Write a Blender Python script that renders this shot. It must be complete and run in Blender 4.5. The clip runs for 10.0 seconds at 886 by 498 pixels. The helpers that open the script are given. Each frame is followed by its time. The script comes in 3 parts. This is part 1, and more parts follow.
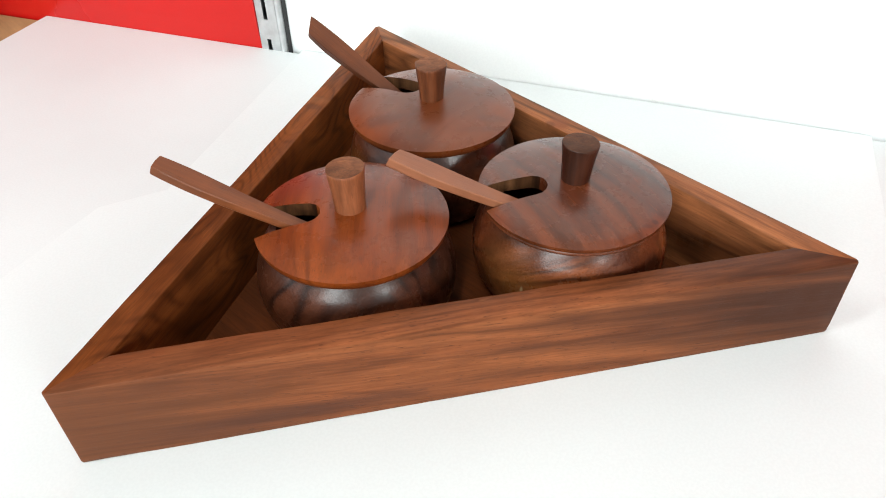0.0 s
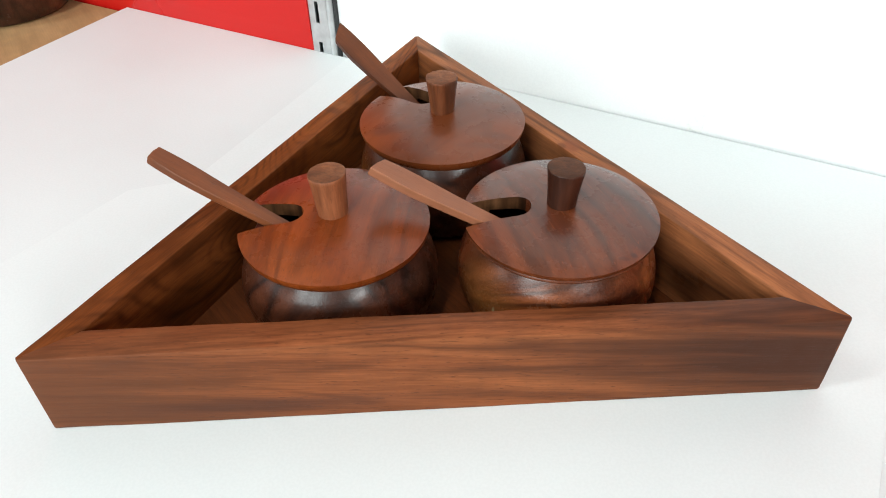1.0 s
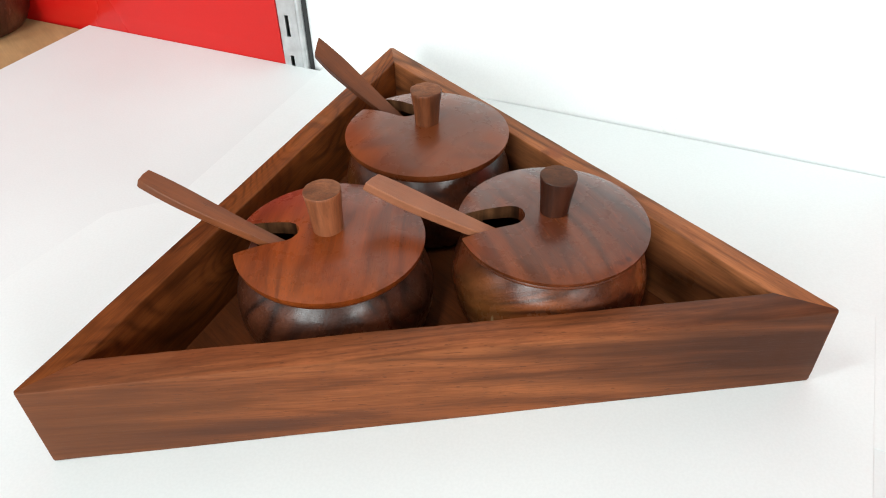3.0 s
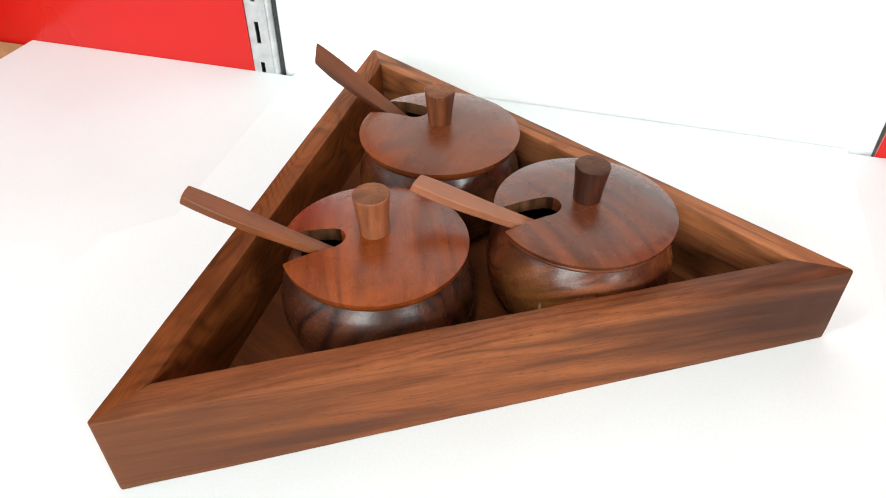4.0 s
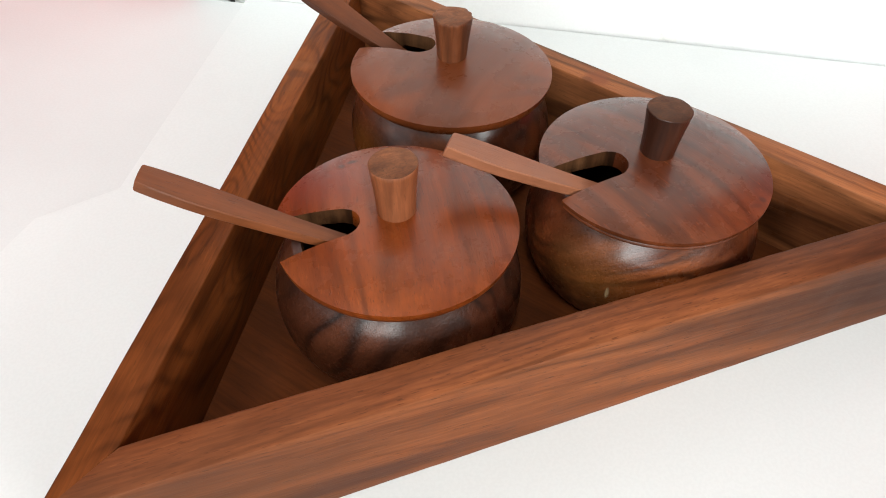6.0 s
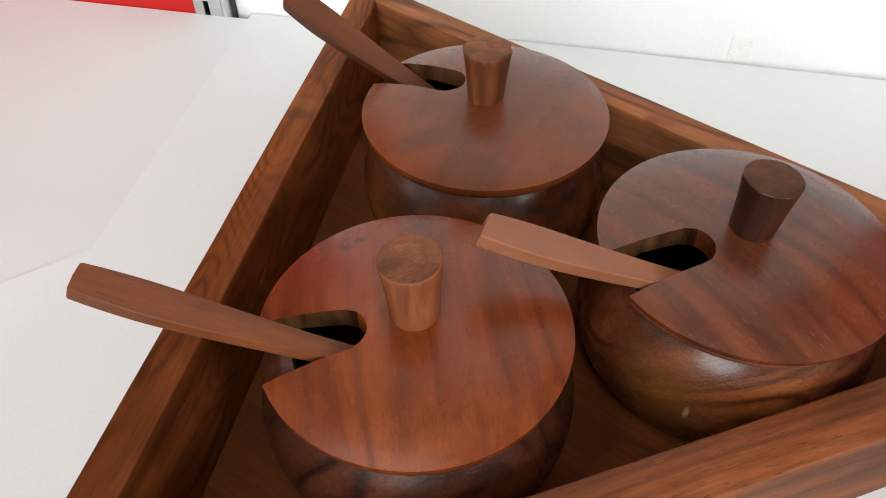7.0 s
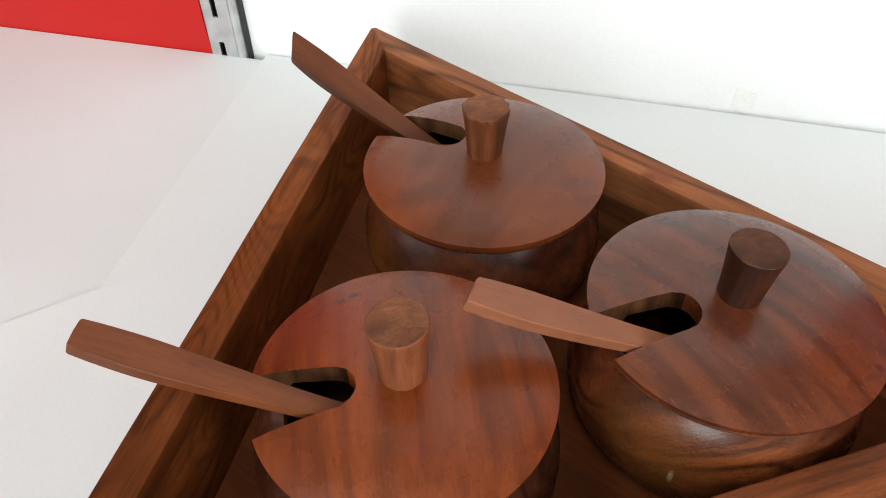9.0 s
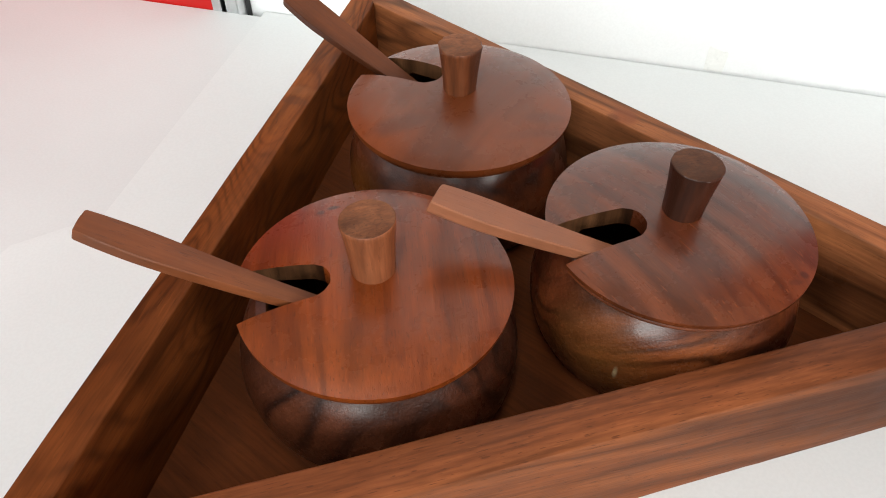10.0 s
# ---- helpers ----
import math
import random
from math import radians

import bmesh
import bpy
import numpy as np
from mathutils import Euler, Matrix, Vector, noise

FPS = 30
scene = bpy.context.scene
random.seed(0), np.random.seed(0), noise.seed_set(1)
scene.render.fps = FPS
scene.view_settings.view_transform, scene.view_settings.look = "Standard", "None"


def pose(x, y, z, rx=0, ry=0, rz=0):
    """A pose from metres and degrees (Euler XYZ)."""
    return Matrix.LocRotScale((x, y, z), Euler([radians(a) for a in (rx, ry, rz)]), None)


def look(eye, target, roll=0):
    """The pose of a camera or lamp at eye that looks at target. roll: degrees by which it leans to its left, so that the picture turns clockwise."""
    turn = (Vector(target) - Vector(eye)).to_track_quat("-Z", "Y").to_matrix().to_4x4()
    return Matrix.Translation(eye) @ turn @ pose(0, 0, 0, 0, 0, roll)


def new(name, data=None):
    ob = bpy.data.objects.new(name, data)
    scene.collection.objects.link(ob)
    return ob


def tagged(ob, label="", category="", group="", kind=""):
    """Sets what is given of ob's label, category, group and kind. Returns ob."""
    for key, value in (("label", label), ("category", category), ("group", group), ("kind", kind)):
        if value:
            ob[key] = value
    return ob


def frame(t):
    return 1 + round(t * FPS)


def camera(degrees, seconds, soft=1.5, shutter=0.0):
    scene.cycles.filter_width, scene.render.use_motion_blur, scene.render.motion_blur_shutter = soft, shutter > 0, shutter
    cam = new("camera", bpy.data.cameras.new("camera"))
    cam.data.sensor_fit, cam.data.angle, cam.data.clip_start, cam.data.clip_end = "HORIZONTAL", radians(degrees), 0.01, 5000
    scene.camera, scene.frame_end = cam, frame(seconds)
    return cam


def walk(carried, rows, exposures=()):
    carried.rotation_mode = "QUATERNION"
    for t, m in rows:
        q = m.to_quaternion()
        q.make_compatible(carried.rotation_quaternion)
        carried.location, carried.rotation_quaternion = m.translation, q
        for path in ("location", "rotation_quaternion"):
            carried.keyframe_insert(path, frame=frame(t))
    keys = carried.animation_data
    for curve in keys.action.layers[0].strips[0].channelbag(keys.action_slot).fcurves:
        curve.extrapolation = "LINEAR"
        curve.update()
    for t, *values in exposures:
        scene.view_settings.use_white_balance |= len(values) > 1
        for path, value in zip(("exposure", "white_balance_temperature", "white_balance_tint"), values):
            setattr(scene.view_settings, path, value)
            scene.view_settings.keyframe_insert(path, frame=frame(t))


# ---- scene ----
cam = camera(62.28, 10.0, soft=1.0)
PATH = [
    (0, (0.09420, -0.16456, 0.21631), (0.12313, -0.01557, 0.08607), -1.04),
    (0.5, (0.11540, -0.16759, 0.21598), (0.13092, -0.01539, 0.08716), -1.85),
    (1, (0.13650, -0.16883, 0.21751), (0.14122, -0.01537, 0.08934), -1.43),
    (1.5, (0.15172, -0.17179, 0.22121), (0.14628, -0.01704, 0.09463), -1.91),
    (2, (0.15508, -0.17317, 0.22083), (0.14889, -0.01818, 0.09458), -1.95),
    (2.2, (0.15312, -0.17191, 0.21900), (0.14815, -0.01642, 0.09330), -2.06),
    (3.3, (0.10718, -0.16722, 0.22381), (0.13208, -0.01558, 0.09580), -0.77),
    (3.5, (0.09665, -0.16668, 0.22553), (0.12677, -0.01595, 0.09757), -0.51),
    (4, (0.07090, -0.16473, 0.22687), (0.11034, -0.01652, 0.09851), 0.08),
    (4.5, (0.04901, -0.15952, 0.22592), (0.09953, -0.01554, 0.09661), 0.49),
    (5, (0.04302, -0.15463, 0.22446), (0.09647, -0.01157, 0.09532), 0.19),
    (5.2, (0.04559, -0.15016, 0.22084), (0.09874, -0.00843, 0.09012), -0.07),
    (6.3, (0.06078, -0.07630, 0.18778), (0.10948, 0.04961, 0.04021), 1.75),
    (6.5, (0.06267, -0.06529, 0.18248), (0.10860, 0.05970, 0.03326), 1.47),
    (7, (0.07581, -0.04644, 0.18086), (0.11898, 0.08503, 0.03646), -0.66),
    (7.5, (0.08123, -0.03617, 0.19163), (0.12321, 0.09878, 0.05012), -0.79),
    (8, (0.08426, -0.03200, 0.20178), (0.12678, 0.10898, 0.06645), -0.71),
    (8.5, (0.08340, -0.03796, 0.20411), (0.12588, 0.10399, 0.06978), -0.62),
    (9, (0.08307, -0.04508, 0.19064), (0.12290, 0.09174, 0.05030), -0.70),
    (9.5, (0.08381, -0.05578, 0.18496), (0.12203, 0.07890, 0.04212), -0.52),
    (10, (0.08413, -0.07416, 0.18945), (0.12247, 0.06099, 0.04709), 0.05),
]
EXPOSURES = [
    (0.0, 0.36, 6400, 6), (1.0, 0.25, 6300, 4), (2.0, 0.17, 6300, 4), (3.5, 0.37, 6400, 6), (4.5, 0.50, 6450, 7), (5.2, 0.45, 6500, 8),
    (6.3, 0.18, 6600, 9), (7.0, 0.0, 6650, 10), (8.0, 0.03, 6550, 9), (8.5, 0.03, 6550, 9), (9.5, 0.01, 6650, 10), (10.0, 0.1, 6650, 10),
]
walk(cam, [(t, look(eye, target, roll)) for t, eye, target, roll in PATH], EXPOSURES)

# ---------------------------------------------------------------- world and lights
# The shelf wall runs along U; V points from the shelf's front towards that wall.
U = Vector((math.cos(radians(-30.8)), math.sin(radians(-30.8)), 0))
V = Vector((math.sin(radians(30.8)), math.cos(radians(30.8)), 0))


def uv(u, v, z=0.0):
    return U * u + V * v + Vector((0, 0, z))


ROOM = Matrix.Rotation(radians(-30.8), 4, "Z")
world = bpy.data.worlds.new("sky")
scene.world = world
world.use_nodes = True
sky = world.node_tree.nodes.new("ShaderNodeTexSky")
sky.sky_type, sky.sun_disc = "NISHITA", False
sky.sun_elevation, sky.sun_rotation = radians(50), radians(200)
world.node_tree.links.new(sky.outputs[0], world.node_tree.nodes["Background"].inputs[0])
world.node_tree.nodes["Background"].inputs[1].default_value = 0.1


def window_light(name, centre, target, width, height, power, colour):
    data = bpy.data.lights.new(name, "AREA")
    data.shape, data.size, data.size_y = "RECTANGLE", width, height
    data.energy, data.color = power, colour
    ob = new(name, data)
    ob.matrix_world = look(centre, target)
    return ob


window_light("shopfront_light", uv(0.0, -2.86, 0.95), uv(0, 0.1, 0.1), 1.5, 1.5, 56, (0.94, 0.99, 0.985))
window_light("window_light", uv(-2.36, -1.8, 0.95), uv(0, 0.0, 0.1), 1.8, 1.4, 10, (0.93, 0.985, 1.0))
window_light("window_light", uv(2.36, -1.5, 1.15), uv(0, 0.1, 0.05), 0.7, 0.6, 29, (0.97, 1.0, 1.0))
# two unseen overhead fill lamps, added to brighten the shelf and upward faces
for du in (-0.7, 0.1):
    window_light("overhead_fill_light", uv(du, -0.7, 1.82), uv(du * 0.5, -0.2, 0), 0.14, 1.2, 15.5, (0.94, 0.99, 0.985))


# ---------------------------------------------------------------- materials
def node_material(name):
    m = bpy.data.materials.new(name)
    m.use_nodes = True
    t = m.node_tree
    return m, t, t.nodes["Principled BSDF"]


def add(t, kind, inputs=None, operation=""):
    n = t.nodes.new(kind)
    if operation:
        n.operation = operation
    for k, v in (inputs or {}).items():
        if isinstance(v, bpy.types.NodeSocket):
            t.links.new(v, n.inputs[k])
        else:
            n.inputs[k].default_value = v
    return n


def ramp(t, fac, stops):
    n = t.nodes.new("ShaderNodeValToRGB")
    t.links.new(fac, n.inputs[0])
    e = n.color_ramp.elements
    while len(e) < len(stops):
        e.new(0.5)
    for k, (p, c) in zip(e, stops):
        k.position, k.color = p, (*c, 1)
    return n.outputs[0]


def mix(t, fac, a, b, mode="MIX"):
    n = t.nodes.new("ShaderNodeMix")
    n.data_type, n.blend_type = "RGBA", mode
    for i, v in ((0, fac), (6, a), (7, b)):
        if isinstance(v, bpy.types.NodeSocket):
            t.links.new(v, n.inputs[i])
        else:
            n.inputs[i].default_value = v if i == 0 else (*v, 1)
    return n.outputs[2]


def wood(name, dark, mid, light, turn=(0, 0, 0), figure=1.0, seed=0.0, rough=0.36, coat=0.25, pores=0.5, patch=None, warp=0.008, contrast=1.0, lines=0.45, veins=0.45, marks=(), gloss=(0.14, 0.3), fibres=0.5, spec=0.24, worn=0.15, pits=0.0, rings=(12.0, 0.18), drift=3.5, stretch=1.0, pale=0.1):
    """Oiled rosewood; the grain runs along the part's own x axis after turn (degrees)."""
    m, t, b = node_material(name)
    co = add(t, "ShaderNodeTexCoord").outputs["Object"]
    put = add(t, "ShaderNodeVectorMath", {0: co, 1: (seed, seed * 0.37, seed * 0.61)}, operation="ADD").outputs[0]
    at = add(t, "ShaderNodeMapping", {"Vector": put, "Rotation": tuple(radians(a) for a in turn)}).outputs[0]

    def grain(vector, scale, detail, rough_in=0.5):
        v = add(t, "ShaderNodeMapping", {"Vector": vector, "Scale": scale}).outputs[0]
        return add(t, "ShaderNodeTexNoise", {"Vector": v, "Scale": 1.0, "Detail": detail, "Roughness": rough_in})

    bend = grain(at, (11, 24, 24), 2.0)
    off = add(t, "ShaderNodeVectorMath", {0: bend.outputs["Color"], 1: (0.5, 0.5, 0.5)}, operation="SUBTRACT").outputs[0]
    off = add(t, "ShaderNodeVectorMath", {0: off, "Scale": warp}, operation="SCALE").outputs[0]
    at2 = add(t, "ShaderNodeVectorMath", {0: at, 1: off}, operation="ADD").outputs[0]
    # broad figure, growth lines, dark veins, fibres, pores
    broad = grain(at2, (6 * figure * stretch, 52 * figure, 52 * figure), 3.0, 0.5).outputs["Fac"]
    growth = grain(at2, (7 * stretch, 210, 210), 3.0, 0.55).outputs["Fac"]
    vein = grain(at2, (5, 95, 95), 2.0, 0.45).outputs["Fac"]
    fibre = grain(at, (70, 1300, 1300), 2.0).outputs["Fac"]
    pore = grain(at, (230, 2400, 2400), 1.0).outputs["Fac"]
    flow = grain(at2, (drift, 26, 26), 2.0, 0.4).outputs["Fac"]
    broad = mix(t, 0.5, broad, flow)
    w = 0.115 / contrast
    col = ramp(t, broad, [(0.5 - 1.1 * w, dark), (0.5 - 0.1 * w, mid), (0.5 + 1.1 * w, light)])
    col = mix(t, lines, col, ramp(t, growth, [(0.32, (0.6, 0.55, 0.52)), (0.5, (0.98, 0.98, 0.98)), (0.68, (1.15, 1.13, 1.08))]), "MULTIPLY")
    col = mix(t, veins, col, ramp(t, vein, [(0.40, (1, 1, 1)), (0.455, (0.45, 0.4, 0.4)), (0.50, (1, 1, 1))]), "MULTIPLY")
    col = mix(t, fibres, col, ramp(t, fibre, [(0.36, (0.72, 0.7, 0.68)), (0.62, (1.16, 1.15, 1.14))]), "MULTIPLY")
    # growth rings seen as wandering contour lines
    ring = add(t, "ShaderNodeMath", {0: flow, 1: rings[0] * 2 * math.pi, 2: 0.0}, operation="MULTIPLY_ADD").outputs[0]
    ring = add(t, "ShaderNodeMath", {0: growth, 1: 2.2, 2: ring}, operation="MULTIPLY_ADD").outputs[0]
    ring = add(t, "ShaderNodeMath", {0: ring}, operation="SINE").outputs[0]
    late = add(t, "ShaderNodeMapRange", {0: ring, 1: -1.0, 2: 1.0, 3: 1.0, 4: 0.0}).outputs[0]
    late = add(t, "ShaderNodeMath", {0: late, 1: 2.6}, operation="POWER").outputs[0]
    # each ring has its own strength
    uneven = add(t, "ShaderNodeMapRange", {0: vein, 1: 0.35, 2: 0.62, 3: 0.25, 4: 1.0}).outputs[0]
    late = add(t, "ShaderNodeMath", {0: late, 1: uneven}, operation="MULTIPLY").outputs[0]
    tone = add(t, "ShaderNodeMapRange", {0: late, 1: 0.0, 2: 1.0, 3: 1.0 + 0.45 * rings[1], 4: 1.0 - 1.9 * rings[1]}).outputs[0]
    col = mix(t, 1.0, col, tone, "MULTIPLY")
    por = ramp(t, pore, [(0.65, (0, 0, 0)), (0.72, (1, 1, 1))])
    fac = add(t, "ShaderNodeMath", {0: por, 1: 0.6 * pores}, operation="MULTIPLY").outputs[0]
    col = mix(t, fac, col, tuple(0.35 * c for c in mid))
    fleck_at = grain(at, (120, 1500, 1500), 1.0).outputs["Fac"]
    flecks = ramp(t, fleck_at, [(0.25, (1, 1, 1)), (0.32, (0, 0, 0))])
    fac = add(t, "ShaderNodeMath", {0: flecks, 1: pale}, operation="MULTIPLY").outputs[0]
    col = mix(t, fac, col, tuple(min(0.6, 1.3 * c) for c in light))
    spots = add(t, "ShaderNodeTexNoise", {"Vector": put, "Scale": 60.0, "Detail": 5.0, "Roughness": 0.65}).outputs["Fac"]
    col = mix(t, 0.75, col, ramp(t, spots, [(0.3, (0.8, 0.8, 0.8)), (0.7, (1.15, 1.15, 1.15))]), "MULTIPLY")
    if patch:
        place, size, tint = patch
        d = add(t, "ShaderNodeVectorMath", {0: co, 1: place}, operation="DISTANCE").outputs["Value"]
        wob = add(t, "ShaderNodeMath", {0: bend.outputs["Fac"], 1: 0.03, 2: d}, operation="MULTIPLY_ADD").outputs[0]
        f = add(t, "ShaderNodeMapRange", {0: wob, 1: size + 0.004, 2: size + 0.02, 3: 0.6, 4: 0.0}).outputs[0]
        col = mix(t, f, col, mix(t, 0.6, tint, ramp(t, growth, [(0.32, (0.55, 0.5, 0.5)), (0.6, (1.1, 1.1, 1.1))]), "MULTIPLY"))
    for place, size, tint, strength, *slope in marks:
        v = add(t, "ShaderNodeVectorMath", {0: co, 1: place}, operation="SUBTRACT").outputs[0]
        if slope:
            v = add(t, "ShaderNodeMapping", {"Vector": v, "Rotation": (0, radians(slope[0]), 0)}).outputs[0]
        v = add(t, "ShaderNodeVectorMath", {0: v, 1: size}, operation="DIVIDE").outputs[0]
        d = add(t, "ShaderNodeVectorMath", {0: v}, operation="LENGTH").outputs["Value"]
        d = add(t, "ShaderNodeMath", {0: growth if slope else spots, 1: 1.2, 2: d}, operation="MULTIPLY_ADD").outputs[0]
        f = add(t, "ShaderNodeMapRange", {0: d, 1: 0.9 if slope else 1.2, 2: 2.0 if slope else 1.7, 3: strength, 4: 0.0}).outputs[0]
        col = mix(t, f, col, tint)
    t.links.new(col, b.inputs["Base Color"])
    r = add(t, "ShaderNodeMapRange", {0: spots, 1: 0.3, 2: 0.7, 3: rough - 0.07, 4: rough + 0.12}).outputs[0]
    r = add(t, "ShaderNodeMath", {0: fibre, 1: 0.1, 2: r}, operation="MULTIPLY_ADD").outputs[0]
    t.links.new(r, b.inputs["Roughness"])
    # the oil film is worn thin along some of the grain
    film = add(t, "ShaderNodeMapRange", {0: growth, 1: 0.38, 2: 0.6, 3: (1 - worn) * coat, 4: coat}).outputs[0]
    t.links.new(film, b.inputs["Coat Weight"])
    b.inputs["Specular IOR Level"].default_value = spec
    c = add(t, "ShaderNodeMapRange", {0: spots, 1: 0.3, 2: 0.7, 3: gloss[0], 4: gloss[1]}).outputs[0]
    t.links.new(c, b.inputs["Coat Roughness"])
    h = add(t, "ShaderNodeMath", {0: por, 1: -0.7, 2: fibre}, operation="MULTIPLY_ADD").outputs[0]
    h = add(t, "ShaderNodeMath", {0: growth, 1: 1.2, 2: h}, operation="MULTIPLY_ADD").outputs[0]
    if pits:
        pit = add(t, "ShaderNodeTexNoise", {"Vector": co, "Scale": 750.0, "Detail": 3.0, "Roughness": 0.6}).outputs["Fac"]
        h = add(t, "ShaderNodeMath", {0: pit, 1: pits, 2: h}, operation="MULTIPLY_ADD").outputs[0]
    bp = add(t, "ShaderNodeBump", {"Height": h, "Strength": 0.3, "Distance": 0.0003})
    t.links.new(bp.outputs[0], b.inputs["Normal"])
    return m


def paint(name, colour, rough=0.4, var=0.06, scale=18.0, coat=0.0, metal=0.0, bump=0.05, grain=900.0, spec=0.5):
    """A painted, coated or metal surface with faint clouds, specks and uneven gloss."""
    m, t, b = node_material(name)
    co = add(t, "ShaderNodeTexCoord").outputs["Object"]
    cloud = add(t, "ShaderNodeTexNoise", {"Vector": co, "Scale": scale, "Detail": 4.0}).outputs["Fac"]
    fine = add(t, "ShaderNodeTexNoise", {"Vector": co, "Scale": grain, "Detail": 2.0}).outputs["Fac"]
    lo, hi = tuple(c * (1 - var) for c in colour), tuple(min(0.95, c * (1 + var)) for c in colour)
    col = ramp(t, cloud, [(0.35, lo), (0.65, hi)])
    col = mix(t, 0.06, col, ramp(t, fine, [(0.4, (0.6, 0.6, 0.6)), (0.6, (1, 1, 1))]), "MULTIPLY")
    t.links.new(col, b.inputs["Base Color"])
    r = add(t, "ShaderNodeMapRange", {0: cloud, 1: 0.3, 2: 0.7, 3: rough - 0.05, 4: rough + 0.07}).outputs[0]
    t.links.new(r, b.inputs["Roughness"])
    b.inputs["Metallic"].default_value, b.inputs["Coat Weight"].default_value = metal, coat
    b.inputs["Specular IOR Level"].default_value = spec
    bp = add(t, "ShaderNodeBump", {"Height": fine, "Strength": bump, "Distance": 0.0002})
    t.links.new(bp.outputs[0], b.inputs["Normal"])
    return m


HEART = (0.046, 0.0150, 0.0072)
BOARD_FRONT = wood("rosewood_front", (0.0900, 0.0250, 0.0080), (0.2050, 0.0600, 0.0195), (0.3250, 0.1080, 0.0370), rings=(17.0, 0.15), drift=2.2, seed=0.31, rough=0.55, coat=0.2, gloss=(0.3, 0.45), fibres=0.55, lines=0.42, spec=0.08, pores=1.0, turn=(0, -4, 0), warp=0.008, contrast=0.52, veins=0.25, stretch=0.45, pale=0.2, marks=[
    ((0.012, 0.0, 0.017), (0.060, 0.012, 0.03), (0.100, 0.0345, 0.0145), 0.75, 0.0), ((0.075, 0.0, 0.007), (0.05, 0.006, 0.005), (0.055, 0.022, 0.014), 0.65, 0.0),
    ((0.266, 0.0, 0.019), (0.066, 0.02, 0.03), HEART, 0.95, -6.0), ((0.215, 0.0, 0.026), (0.055, 0.012, 0.006), HEART, 0.55, -6.0),
    ((0.190, 0.0, 0.017), (0.065, 0.012, 0.0035), HEART, 0.5, -6.0), ((0.155, 0.0, 0.008), (0.050, 0.012, 0.003), HEART, 0.4, -5.0), ((0.275, 0.012, 0.037), (0.035, 0.014, 0.006), HEART, 0.45, 0.0)])
BOARD_LEFT = wood("rosewood_left", (0.0698, 0.0185, 0.0047), (0.1674, 0.0440, 0.0099), (0.2790, 0.0836, 0.0189), contrast=0.5, veins=0.3, rings=(26.0, 0.26), drift=7.0, seed=0.77, rough=0.5, fibres=0.5, lines=0.5, coat=0.1, gloss=(0.28, 0.42), spec=0.06, warp=0.03, pores=0.7, marks=[((0.091, 0.004, 0.0375), (0.004, 0.007, 0.003), (0.28, 0.1, 0.035), 0.4), ((0.097, 0.005, 0.0375), (0.003, 0.006, 0.003), (0.1, 0.032, 0.012), 0.6)])
BOARD_RIGHT = wood("rosewood_right", (0.0950, 0.0295, 0.0100), (0.1950, 0.0640, 0.0222), (0.3100, 0.1090, 0.0417), rings=(14.0, 0.28), seed=1.3, rough=0.5, fibres=0.5, lines=0.5, coat=0.12, gloss=(0.25, 0.4), spec=0.1, pores=0.7, marks=[((0.139, 0.007, 0.0375), (0.006, 0.0055, 0.003), (0.2, 0.055, 0.022), 0.7), ((0.142, 0.010, 0.0375), (0.003, 0.002, 0.003), (0.12, 0.04, 0.016), 0.6)])
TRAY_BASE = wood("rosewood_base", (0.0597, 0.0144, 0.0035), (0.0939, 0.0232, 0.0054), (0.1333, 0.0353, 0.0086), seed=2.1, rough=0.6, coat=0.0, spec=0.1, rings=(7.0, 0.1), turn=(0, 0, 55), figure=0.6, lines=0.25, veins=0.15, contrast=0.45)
SPOON = [wood("spoon_wood", (0.0600, 0.0155, 0.0046), (0.1250, 0.0335, 0.0098), (0.1850, 0.0520, 0.0160), seed=s, rough=0.45, coat=0.1, figure=0.9, fibres=0.3, lines=0.25, veins=0.2, rings=(8.0, 0.12), contrast=0.7) for s in (3.1, 3.6)]
SPOON.append(wood("spoon_wood_pale", (0.1530, 0.0493, 0.0213), (0.2507, 0.0867, 0.0399), (0.3145, 0.1173, 0.0578), seed=4.4, rough=0.45, coat=0.1, figure=0.8, veins=0.1, lines=0.15, fibres=0.2, rings=(6.0, 0.06), contrast=0.6))
# jar interiors and lid notch walls: rougher, and darker than the lid tops
INSIDE = wood("dark_wood_inside", (0.0195, 0.0067, 0.0027), (0.0465, 0.0180, 0.0071), (0.0975, 0.0420, 0.0180), seed=5.2, rough=0.8, coat=0.0, spec=0.04, lines=0.4, veins=0.3, contrast=1.3, figure=2.0, pits=3.0, turn=(0, 90, 0))
WHITE = paint("white_laminate", (0.683, 0.690, 0.685), 0.5, 0.025, 9.0, coat=0.0, bump=0.02, spec=0.3)
CARD = paint("white_card", (0.716, 0.723, 0.716), 0.55, 0.015, 9.0, coat=0.0, bump=0.008, spec=0.25)
WALL_WHITE = paint("white_panel_paint", (0.87, 0.875, 0.87), 0.38, 0.01, 4.0, bump=0.03)
RED = paint("red_enamel", (0.5, 0.008, 0.006), 0.3, 0.04, 7.0, coat=0.12, bump=0.04, spec=0.3)
STEEL = paint("galvanised_steel", (0.55, 0.56, 0.56), 0.42, 0.12, 120.0, metal=0.75, bump=0.1)
SLOT = paint("slot_dark", (0.02, 0.02, 0.02), 0.7)
ROOM_WHITE = paint("room_plaster", (0.42, 0.42, 0.42), 0.8, 0.03, 2.0, bump=0.1, grain=200.0)
